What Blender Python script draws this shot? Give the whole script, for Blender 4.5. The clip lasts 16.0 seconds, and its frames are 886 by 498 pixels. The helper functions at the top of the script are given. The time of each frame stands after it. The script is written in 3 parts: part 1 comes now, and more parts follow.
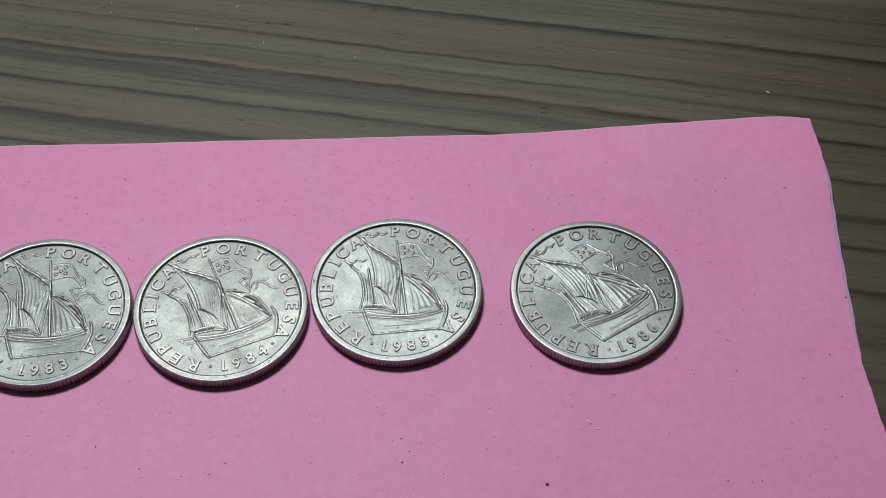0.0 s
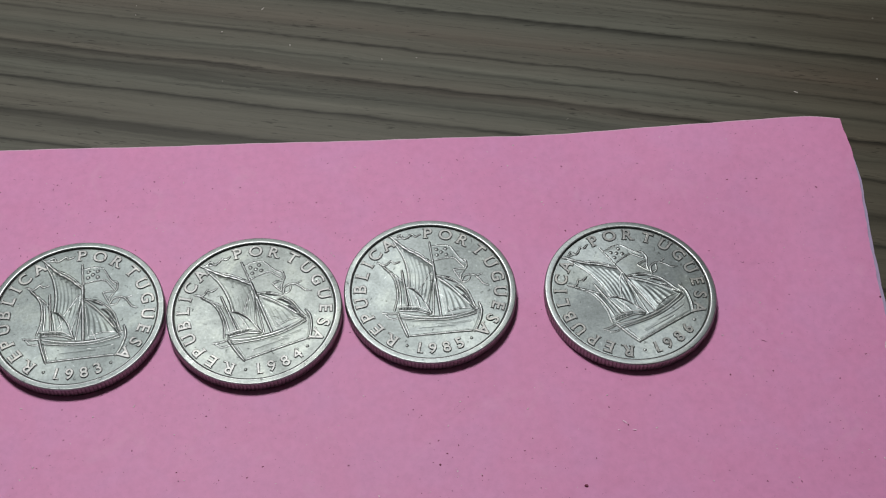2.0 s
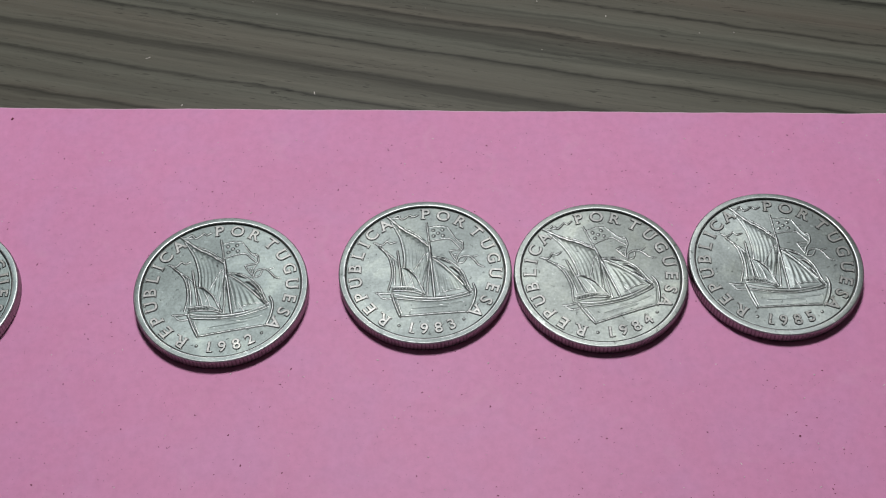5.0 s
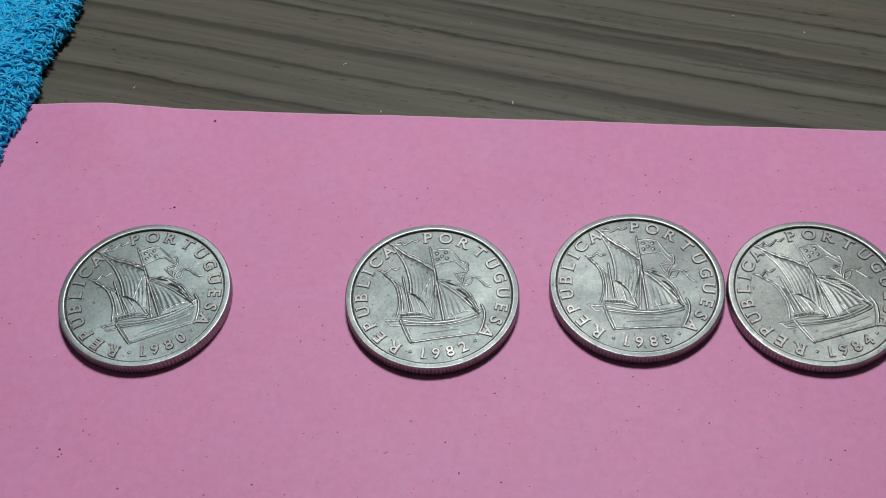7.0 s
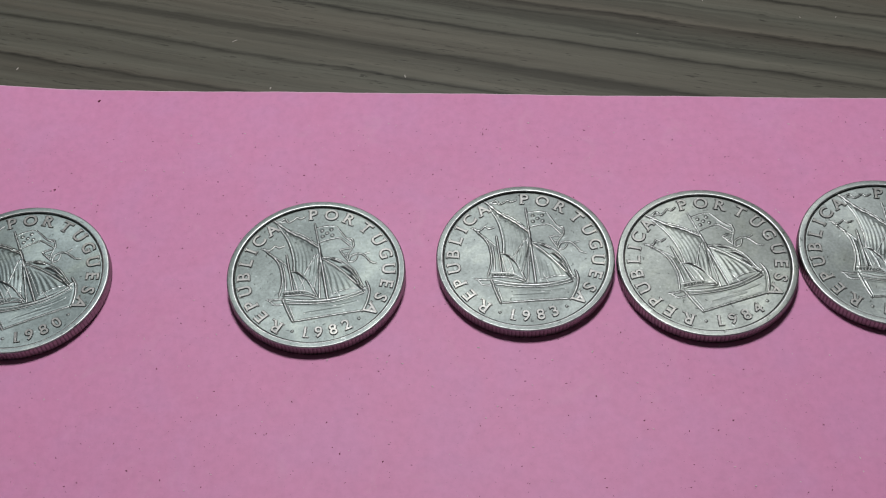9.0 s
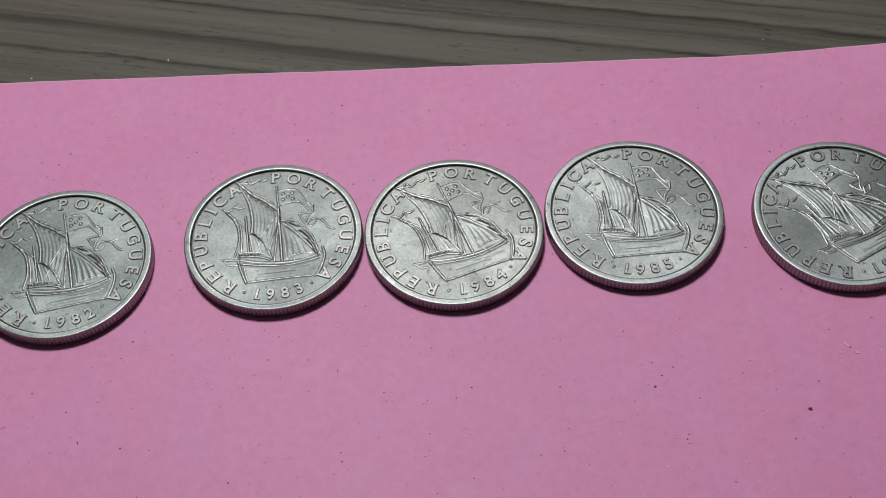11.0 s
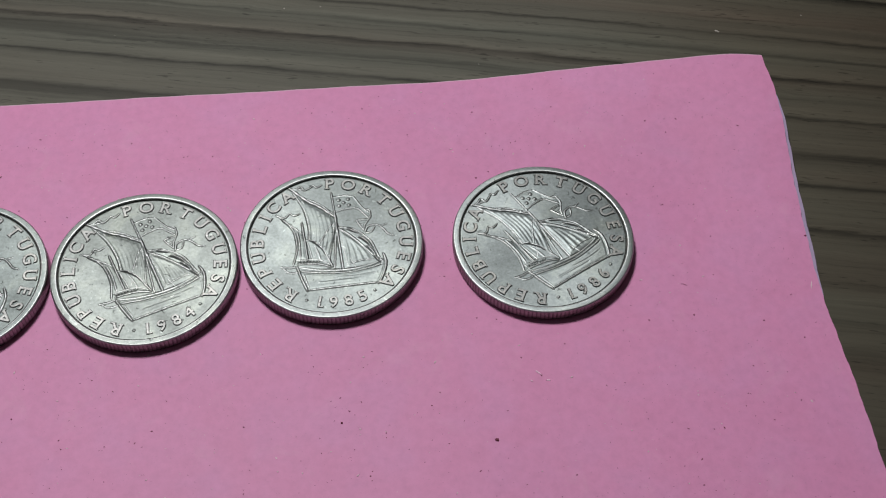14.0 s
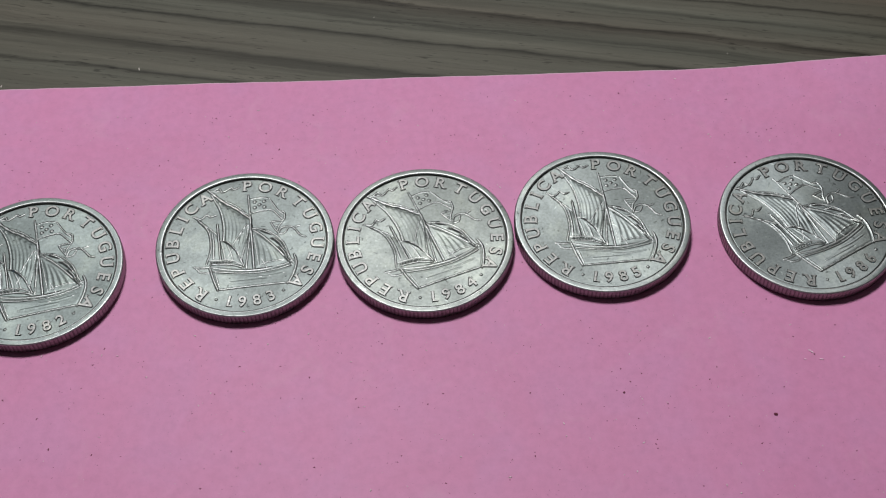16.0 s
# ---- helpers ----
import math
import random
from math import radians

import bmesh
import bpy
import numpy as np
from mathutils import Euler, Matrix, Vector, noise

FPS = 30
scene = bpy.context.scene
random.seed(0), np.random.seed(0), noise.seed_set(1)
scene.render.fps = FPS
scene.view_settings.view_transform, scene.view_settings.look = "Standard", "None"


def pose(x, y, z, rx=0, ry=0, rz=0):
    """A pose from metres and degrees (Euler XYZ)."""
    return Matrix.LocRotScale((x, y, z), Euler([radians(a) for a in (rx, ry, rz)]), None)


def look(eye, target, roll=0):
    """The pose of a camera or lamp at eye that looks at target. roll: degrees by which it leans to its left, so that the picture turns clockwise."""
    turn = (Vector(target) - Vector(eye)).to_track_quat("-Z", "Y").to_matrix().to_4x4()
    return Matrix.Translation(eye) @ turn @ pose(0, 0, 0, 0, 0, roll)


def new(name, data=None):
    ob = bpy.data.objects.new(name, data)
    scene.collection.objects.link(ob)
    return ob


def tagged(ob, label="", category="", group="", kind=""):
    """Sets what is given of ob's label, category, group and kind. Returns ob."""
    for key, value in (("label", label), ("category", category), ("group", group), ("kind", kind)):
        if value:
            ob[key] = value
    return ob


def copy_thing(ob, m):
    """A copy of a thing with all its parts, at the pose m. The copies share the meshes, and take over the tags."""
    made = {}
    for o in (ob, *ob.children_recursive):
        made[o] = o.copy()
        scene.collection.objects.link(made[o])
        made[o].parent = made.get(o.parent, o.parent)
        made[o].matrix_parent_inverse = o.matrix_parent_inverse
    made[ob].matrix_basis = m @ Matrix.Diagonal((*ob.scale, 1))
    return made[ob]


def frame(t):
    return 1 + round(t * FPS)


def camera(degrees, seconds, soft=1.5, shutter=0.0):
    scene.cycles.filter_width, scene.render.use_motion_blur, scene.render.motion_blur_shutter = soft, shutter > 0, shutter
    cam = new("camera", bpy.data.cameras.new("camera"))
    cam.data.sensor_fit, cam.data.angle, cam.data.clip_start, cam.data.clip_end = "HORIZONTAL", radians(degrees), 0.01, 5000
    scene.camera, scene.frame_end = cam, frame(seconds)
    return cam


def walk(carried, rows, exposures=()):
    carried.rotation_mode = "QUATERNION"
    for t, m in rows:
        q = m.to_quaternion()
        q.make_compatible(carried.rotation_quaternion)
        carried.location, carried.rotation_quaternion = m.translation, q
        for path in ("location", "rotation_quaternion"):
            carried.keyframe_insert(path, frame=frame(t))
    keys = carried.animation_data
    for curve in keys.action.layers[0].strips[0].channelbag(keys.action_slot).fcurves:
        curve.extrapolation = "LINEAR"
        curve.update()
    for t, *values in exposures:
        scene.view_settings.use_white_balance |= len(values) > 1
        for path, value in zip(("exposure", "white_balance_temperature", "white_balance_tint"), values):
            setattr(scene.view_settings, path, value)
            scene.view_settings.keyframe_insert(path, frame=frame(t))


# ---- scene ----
cam = camera(38.5, 16.0, soft=1.15)
PATH = [
    (0.0, (-0.03380, -0.09697, 0.15224), (-0.02168, 0.00358, 0.00953), 1.545),
    (0.5, (-0.03794, -0.09790, 0.15336), (-0.02593, 0.00133, 0.00971), 1.317),
    (1.0, (-0.03874, -0.09898, 0.15338), (-0.02918, 0.00067, 0.00984), -0.054),
    (1.5, (-0.03705, -0.09728, 0.15135), (-0.02524, 0.00320, 0.00856), 0.830),
    (2.0, (-0.03945, -0.09649, 0.15136), (-0.02643, 0.00456, 0.00908), 1.623),
    (2.5, (-0.04797, -0.09518, 0.14981), (-0.03814, 0.00563, 0.00710), 0.736),
    (3.0, (-0.05341, -0.09611, 0.14967), (-0.04613, 0.00505, 0.00706), -0.033),
    (3.5, (-0.05390, -0.09635, 0.14953), (-0.04671, 0.00548, 0.00739), -0.028),
    (4.0, (-0.05667, -0.09763, 0.15032), (-0.04945, 0.00445, 0.00836), -0.103),
    (4.5, (-0.06668, -0.09884, 0.14839), (-0.06353, 0.00387, 0.00674), -0.972),
    (5.0, (-0.07617, -0.09812, 0.14935), (-0.07520, 0.00345, 0.00685), -1.468),
    (5.2, (-0.07734, -0.09699, 0.15051), (-0.07826, 0.00361, 0.00732), -2.282),
    (7.3, (-0.09891, -0.09813, 0.14876), (-0.10643, 0.00602, 0.00833), -3.465),
    (7.5, (-0.09909, -0.09799, 0.14863), (-0.10560, 0.00663, 0.00850), -3.019),
    (8.0, (-0.09905, -0.09689, 0.14617), (-0.10674, 0.00703, 0.00557), -3.597),
    (8.5, (-0.09249, -0.09786, 0.14367), (-0.09696, 0.00542, 0.00246), -2.796),
    (8.7, (-0.08990, -0.09745, 0.14376), (-0.09384, 0.00545, 0.00226), -2.819),
    (10.8, (-0.05818, -0.09896, 0.14234), (-0.05730, 0.00207, -0.00055), -3.959),
    (11.0, (-0.05682, -0.09889, 0.14225), (-0.05477, 0.00111, -0.00135), -3.495),
    (11.5, (-0.04921, -0.09945, 0.14132), (-0.04393, 0.00070, -0.00209), -2.327),
    (12.0, (-0.04048, -0.10096, 0.14015), (-0.03032, -0.00066, -0.00290), -0.628),
    (12.5, (-0.03427, -0.09750, 0.13910), (-0.01992, 0.00094, -0.00487), 1.133),
    (13.0, (-0.03105, -0.09807, 0.14038), (-0.01313, 0.00053, -0.00308), 2.792),
    (13.5, (-0.03098, -0.09723, 0.13995), (-0.01377, 0.00264, -0.00273), 2.013),
    (14.0, (-0.03019, -0.09783, 0.13939), (-0.01316, 0.00291, -0.00269), 1.726),
    (14.5, (-0.03202, -0.09826, 0.13799), (-0.01535, 0.00317, -0.00364), 1.675),
    (15.0, (-0.03875, -0.09782, 0.14024), (-0.02202, 0.00328, -0.00162), 1.145),
    (15.5, (-0.05014, -0.10240, 0.14183), (-0.03884, -0.00046, 0.00003), -0.419),
    (16.0, (-0.05855, -0.10078, 0.14284), (-0.05072, 0.00078, 0.00054), -0.713),
]

walk(cam, [(t, look(eye, target, roll)) for t, eye, target, roll in PATH],
     exposures=[(0.0, 0.05, 6500, 10), (2.5, 0.0, 6500, 9.5), (4.5, 0.02, 6480, 9.5), (7.5, -0.01, 6470, 10), (8.5, -0.03, 6500, 10), (11.0, -0.04, 6600, 12), (12.5, -0.08, 6750, 13.5), (13.5, -0.04, 6600, 11), (14.0, -0.02, 6550, 10), (16.0, 0.0, 6530, 10)])

MM = 0.001
TABLE_Z = -1.2 * MM

# ---- light ----
world = bpy.data.worlds.new("world")
scene.world = world
world.use_nodes = True
world.node_tree.nodes["Background"].inputs["Color"].default_value = (0.9, 0.95, 1.0, 1)
world.node_tree.nodes["Background"].inputs["Strength"].default_value = 0.02

# a small lamp hanging low over the table
lamp_data = bpy.data.lights.new("table_lamp", "POINT")
lamp_data.shadow_soft_size = 0.045
lamp_data.energy = 5.75
lamp_data.color = (1.0, 0.99, 0.98)
lamp = new("table_lamp", lamp_data)
lamp.location = (-0.092, 0.16, 0.42)

# added fill, no lamp of the place: brightens the ceiling the coins mirror
wash_data = bpy.data.lights.new("uplighter", "AREA")
wash_data.shape, wash_data.size = "DISK", 0.3
wash_data.energy = 1.3
wash_data.color = (0.84, 0.92, 1.0)
wash = new("uplighter", wash_data)
wash.matrix_world = look((-0.05, 1.05, 1.0), (-0.05, 1.05, 2.0))


# ---- materials ----
def material(name):
    m = bpy.data.materials.new(name)
    m.use_nodes = True
    t = m.node_tree
    return m, t, t.nodes["Principled BSDF"]


def node(t, kind, x=None, **values):
    n = t.nodes.new(kind)
    for k, v in values.items():
        n.inputs[k].default_value = v
    return n


def ramp(t, source, stops, mode="LINEAR"):
    n = t.nodes.new("ShaderNodeValToRGB")
    n.color_ramp.interpolation = mode
    el = n.color_ramp.elements
    while len(el) < len(stops):
        el.new(0.5)
    for e, (p, c) in zip(el, stops):
        e.position = p
        e.color = (c, c, c, 1) if isinstance(c, (int, float)) else (*c, 1)
    t.links.new(source, n.inputs["Fac"])
    return n


def mix(t, kind, fac, a, b):
    n = t.nodes.new("ShaderNodeMix")
    n.data_type, n.blend_type = "RGBA", kind
    for i, v in ((0, fac), (6, a), (7, b)):
        if hasattr(v, "is_linked"):
            t.links.new(v, n.inputs[i])
        elif isinstance(v, (int, float)):
            n.inputs[i].default_value = v if i == 0 else (v, v, v, 1)
        else:
            n.inputs[i].default_value = (*v, 1)
    return n.outputs[2]


def place(t, scale=(1, 1, 1), turn=0.0, along=False):
    """World coordinates in millimetres, scaled and turned, or (along) turned first and scaled along the turned axes."""
    g = t.nodes.new("ShaderNodeNewGeometry")
    m = t.nodes.new("ShaderNodeMapping")
    m.vector_type = "TEXTURE" if along else "POINT"
    m.inputs["Rotation"].default_value = (0, 0, -turn if along else turn)
    m.inputs["Scale"].default_value = [1 / (1000 * s) if along else 1000 * s for s in scale]
    t.links.new(g.outputs["Position"], m.inputs["Vector"])
    return m.outputs["Vector"]


def noise_tex(t, vec, scale, detail=4.0, rough=0.55, distort=0.0):
    n = node(t, "ShaderNodeTexNoise", Scale=scale, Detail=detail, Roughness=rough, Distortion=distort)
    t.links.new(vec, n.inputs["Vector"])
    return n.outputs["Fac"]


def bump(t, bsdf, height, strength, mm):
    n = node(t, "ShaderNodeBump", Strength=strength, Distance=mm * MM)
    t.links.new(height, n.inputs["Height"])
    t.links.new(n.outputs["Normal"], bsdf.inputs["Normal"])


def coin_metal(name, rgb, rough, lustre=0.4):
    m, t, b = material(name)
    v = place(t)
    blotch = noise_tex(t, v, 0.22, 5, 0.6, 0.6)
    fine = noise_tex(t, v, 2.6, 6, 0.7)
    col = ramp(t, blotch, [(0.25, tuple(0.90 * c for c in rgb)), (0.5, rgb), (0.72, (1.10 * rgb[0], 1.09 * rgb[1], 1.03 * rgb[2]))])
    tone = ramp(t, fine, [(0.3, 0.74), (0.55, 1.0), (0.75, 1.14)])
    c = mix(t, "MULTIPLY", 1.0, col.outputs["Color"], tone.outputs["Color"])
    # small nicks from the purse, some dark with dirt and some rubbed bright
    dirt = ramp(t, noise_tex(t, v, 1.25, 2, 0.5, 0.7), [(0.27, 0.45), (0.33, 1.0), (0.68, 1.0), (0.74, 1.5)])
    c = mix(t, "MULTIPLY", 1.0, c, dirt.outputs["Color"])
    t.links.new(c, b.inputs["Base Color"])
    b.inputs["Metallic"].default_value = 1.0
    r = ramp(t, blotch, [(0.3, rough + 0.05), (0.7, rough - 0.05)])
    t.links.new(r.outputs["Color"], b.inputs["Roughness"])
    uneven = noise_tex(t, v, 0.35, 2, 0.4)
    first = node(t, "ShaderNodeBump", Strength=0.5, Distance=0.10 * MM)
    t.links.new(uneven, first.inputs["Height"])
    second = node(t, "ShaderNodeBump", Strength=0.4, Distance=0.05 * MM)
    t.links.new(fine, second.inputs["Height"])
    t.links.new(first.outputs["Normal"], second.inputs["Normal"])
    t.links.new(second.outputs["Normal"], b.inputs["Normal"])
    # cartwheel lustre: fine flow lines run out from the coin's middle
    g = t.nodes.new("ShaderNodeNewGeometry")
    o = t.nodes.new("ShaderNodeObjectInfo")
    out = t.nodes.new("ShaderNodeVectorMath")
    out.operation = "SUBTRACT"
    t.links.new(g.outputs["Position"], out.inputs[0])
    t.links.new(o.outputs["Location"], out.inputs[1])
    round_ = t.nodes.new("ShaderNodeVectorMath")
    round_.operation = "CROSS_PRODUCT"
    t.links.new(out.outputs["Vector"], round_.inputs[1])
    round_.inputs[0].default_value = (0, 0, 1)
    unit = t.nodes.new("ShaderNodeVectorMath")
    unit.operation = "NORMALIZE"
    t.links.new(round_.outputs["Vector"], unit.inputs[0])
    t.links.new(unit.outputs["Vector"], b.inputs["Tangent"])
    b.inputs["Anisotropic"].default_value = lustre
    return m


def pink_paper():
    m, t, b = material("pink_paper")
    v = place(t)
    broad = noise_tex(t, v, 0.03, 3, 0.5)
    grain = noise_tex(t, v, 0.9, 6, 0.7)
    col = ramp(t, broad, [(0.3, (0.685, 0.275, 0.500)), (0.7, (0.725, 0.292, 0.524))])
    # the dye took unevenly: a little more lilac here, a little redder there
    tint = ramp(t, noise_tex(t, v, 0.11, 4, 0.6, 0.4), [(0.35, (1.0, 0.975, 0.975)), (0.5, (1.0, 1.0, 1.0)), (0.66, (0.985, 1.025, 1.03))])
    cloud = ramp(t, noise_tex(t, v, 0.55, 3, 0.6), [(0.32, 0.97), (0.5, 1.0), (0.7, 1.03)])
    tone = ramp(t, grain, [(0.3, 0.93), (0.55, 1.0), (0.75, 1.03)])
    fibre = noise_tex(t, v, 3.5, 2, 0.5)
    dots = ramp(t, fibre, [(0.24, 0.75), (0.30, 1.0)])
    c = mix(t, "MULTIPLY", 1.0, col.outputs["Color"], tone.outputs["Color"])
    c = mix(t, "MULTIPLY", 1.0, c, dots.outputs["Color"])
    c = mix(t, "MULTIPLY", 1.0, c, tint.outputs["Color"])
    c = mix(t, "MULTIPLY", 1.0, c, cloud.outputs["Color"])
    scuff = ramp(t, noise_tex(t, v, 0.16, 5, 0.65, 0.8), [(0.58, 0.0), (0.82, 0.32)])
    c = mix(t, "MIX", scuff.outputs["Color"], c, (0.74, 0.42, 0.58))
    t.links.new(c, b.inputs["Base Color"])
    b.inputs["Roughness"].default_value = 0.55
    b.inputs["Specular IOR Level"].default_value = 0.35
    bump(t, b, grain, 0.35, 0.06)
    return m


def plain(name, rgb, rough, metal=0.0, scale=1.0, spread=0.12, relief=0.03):
    m, t, b = material(name)
    v = place(t)
    n = noise_tex(t, v, scale, 5, 0.6)
    lo, hi = [c * (1 - spread) for c in rgb], [c * (1 + spread) for c in rgb]
    col = ramp(t, n, [(0.3, lo), (0.7, hi)])
    t.links.new(col.outputs["Color"], b.inputs["Base Color"])
    b.inputs["Roughness"].default_value = rough
    b.inputs["Metallic"].default_value = metal
    bump(t, b, n, 0.3, relief)
    return m


GRAIN_TURN = math.radians(14.2)


# dark streaks across the grain: place in millimetres, half width, depth
STREAKS = [(7.8, 0.7, 0.55), (16.0, 0.6, 0.6), (22.0, 1.2, 0.78), (29.1, 0.6, 0.42), (36.9, 0.9, 0.32), (41.3, 0.5, 0.66), (45.0, 0.5, 0.55), (54.9, 1.1, 0.36), (63.8, 0.8, 0.5)]


def math_node(t, op, a, b=None, c=None):
    n = t.nodes.new("ShaderNodeMath")
    n.operation = op
    for i, v in enumerate((a, b, c)):
        if v is None:
            continue
        if hasattr(v, "is_linked"):
            t.links.new(v, n.inputs[i])
        else:
            n.inputs[i].default_value = v
    return n.outputs[0]


def table_wood():
    """Grey-brown wood decor: long dark streaks, fine grain and short pores, all along one direction."""
    m, t, b = material("grey_brown_wood")
    sep = t.nodes.new("ShaderNodeSeparateXYZ")
    t.links.new(place(t, turn=GRAIN_TURN), sep.inputs[0])
    wave = noise_tex(t, place(t, (0.010, 0.03, 1), GRAIN_TURN), 1.0, 2, 0.5)
    small = noise_tex(t, place(t, (0.06, 0.4, 1), GRAIN_TURN), 1.0, 3, 0.6)
    v = math_node(t, "MULTIPLY_ADD", wave, 2.2, sep.outputs["Y"])
    v = math_node(t, "MULTIPLY_ADD", small, 1.1, v)
    jag = noise_tex(t, place(t, (0.30, 1.5, 1), GRAIN_TURN), 1.0, 2, 0.6)
    v = math_node(t, "MULTIPLY_ADD", jag, 0.5, v)
    along = math_node(t, "MULTIPLY", sep.outputs["X"], 0.016)
    comb = t.nodes.new("ShaderNodeCombineXYZ")
    t.links.new(along, comb.inputs["X"])
    t.links.new(v, comb.inputs["Y"])
    flow = comb.outputs[0]
    span = math_node(t, "MULTIPLY_ADD", v, 1 / 140.0, (40 - 2.0) / 140.0)
    stops = [(0.0, 1.0)]
    for at, half, depth in STREAKS:
        p = (at + 40) / 140
        stops += [(p - 1.6 * half / 140, 1.0), (p - 0.25 * half / 140, 0.62 * depth), (p + 0.25 * half / 140, 1.12)]
    main = ramp(t, span, stops)
    fade = ramp(t, noise_tex(t, place(t, (0.02, 0.12, 1), GRAIN_TURN), 1.0, 2, 0.5), [(0.30, 0.6), (0.5, 1.0)])
    streak = noise_tex(t, flow, 0.24, 5, 0.68)
    thin = noise_tex(t, flow, 1.6, 7, 0.8)
    hue = noise_tex(t, flow, 0.11, 2, 0.5)
    pores = noise_tex(t, place(t, (0.42, 3.4, 1), GRAIN_TURN, True), 1.0, 1, 0.5)
    patch = noise_tex(t, place(t, (0.06, 0.2, 1), GRAIN_TURN, True), 1.0, 3, 0.6)
    col = ramp(t, hue, [(0.30, (0.103, 0.088, 0.071)), (0.42, (0.106, 0.101, 0.082)), (0.65, (0.109, 0.111, 0.091))])
    dark = ramp(t, streak, [(0.30, 0.52), (0.41, 0.86), (0.50, 1.02), (0.66, 1.20)])
    line = ramp(t, thin, [(0.32, 0.55), (0.44, 0.94), (0.66, 1.12)])
    many = math_node(t, "ADD", pores, math_node(t, "MULTIPLY", patch, 0.5))
    pore = ramp(t, many, [(0.49, 0.55), (0.54, 1.0)])
    c = mix(t, "MULTIPLY", 1.0, col.outputs["Color"], dark.outputs["Color"])
    c = mix(t, "MULTIPLY", fade.outputs["Color"], c, main.outputs["Color"])
    c = mix(t, "MULTIPLY", 1.0, c, line.outputs["Color"])
    c = mix(t, "MULTIPLY", 1.0, c, pore.outputs["Color"])
    # the decor browns towards one end, with light falloff painted in as darkening
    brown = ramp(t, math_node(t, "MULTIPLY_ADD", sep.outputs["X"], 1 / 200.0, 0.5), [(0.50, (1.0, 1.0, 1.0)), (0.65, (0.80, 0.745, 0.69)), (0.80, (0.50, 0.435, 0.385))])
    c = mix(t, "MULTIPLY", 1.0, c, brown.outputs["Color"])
    t.links.new(c, b.inputs["Base Color"])
    b.inputs["Roughness"].default_value = 0.43
    b.inputs["Specular IOR Level"].default_value = 0.2
    bump(t, b, thin, 0.4, 0.08)
    return m


# base colour and roughness are set coin by coin
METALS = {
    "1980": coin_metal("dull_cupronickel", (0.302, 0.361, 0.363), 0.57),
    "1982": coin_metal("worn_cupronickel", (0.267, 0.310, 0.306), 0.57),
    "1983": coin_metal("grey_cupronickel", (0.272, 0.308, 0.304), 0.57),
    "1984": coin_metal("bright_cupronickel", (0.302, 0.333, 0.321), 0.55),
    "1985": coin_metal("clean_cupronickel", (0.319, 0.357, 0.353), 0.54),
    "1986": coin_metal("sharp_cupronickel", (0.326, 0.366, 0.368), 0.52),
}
RUBBED_GLINT = coin_metal("rubbed_cupronickel", (0.52, 0.54, 0.545), 0.46, 0.0)
STRUCK = coin_metal("struck_cupronickel", (0.33, 0.335, 0.33), 0.5, 0.0)
REEDED = coin_metal("reeded_cupronickel", (0.30, 0.275, 0.27), 0.34, 0.0)
METAL = METALS["1983"]
REED_SHADE = coin_metal("dirty_cupronickel", (0.18, 0.16, 0.16), 0.45, 0.0)
GRIME = coin_metal("grimy_cupronickel", (0.08, 0.08, 0.078), 0.5)
DARK_METAL = coin_metal("tarnished_cupronickel", (0.10, 0.107, 0.105), 0.45)
PINK = pink_paper()
WHITE = plain("white_paper", (0.40, 0.32, 0.49), 0.7, scale=1.2, spread=0.06)
CUT = plain("cut_paper_edge", (0.76, 0.50, 0.64), 0.8, scale=2.0, spread=0.06)
WOOD = table_wood()
BLUE = plain("blue_terry", (0.010, 0.44, 0.78), 0.4, scale=0.8, spread=0.2)
DARK = plain("dark_grit", (0.16, 0.03, 0.06), 0.8, scale=3.0)
PALE = plain("pale_dust", (0.70, 0.55, 0.60), 0.8, scale=3.0)
DUST = plain("table_dust", (0.60, 0.56, 0.52), 0.8, scale=3.0)
# dark unseen wall, in place of a person blocking light from the south
DIM = plain("dim_paint", (0.16, 0.15, 0.14), 0.9, scale=0.01, spread=0.05)
# unseen walls kept grey so that steep relief mirrors something dark
GREY = plain("grey_paint", (0.38, 0.37, 0.36), 0.9, scale=0.01, spread=0.05)
CHALK = plain("chalk", (0.88, 0.58, 0.75), 0.8, scale=3.0)
PLASTER = plain("plaster", (0.60, 0.59, 0.57), 0.9, scale=0.01, spread=0.05)
FLOORING = plain("floor_tile", (0.35, 0.32, 0.28), 0.6, scale=0.01, spread=0.1)


# ---- mesh helpers ----
def mesh_from(name, verts, faces, mat, smooth=True):
    me = bpy.data.meshes.new(name)
    me.from_pydata(verts, [], faces)
    me.materials.append(mat)
    if smooth:
        me.polygons.foreach_set("use_smooth", [True] * len(me.polygons))
    me.update()
    return me


def part(name, me, parent, label=""):
    ob = new(name, me)
    ob.parent = parent
    return tagged(ob, label) if label else ob


def box(name, lo, hi, mat, bevel=0.0):
    bm = bmesh.new()
    bmesh.ops.create_cube(bm, size=1.0)
    for v in bm.verts:
        v.co = [l + (c + 0.5) * (h - l) for l, h, c in zip(lo, hi, v.co)]
    if bevel:
        bmesh.ops.bevel(bm, geom=bm.edges[:], offset=bevel, segments=2, affect="EDGES", clamp_overlap=True)
    me = bpy.data.meshes.new(name)
    bm.to_mesh(me)
    bm.free()
    me.materials.append(mat)
    return me


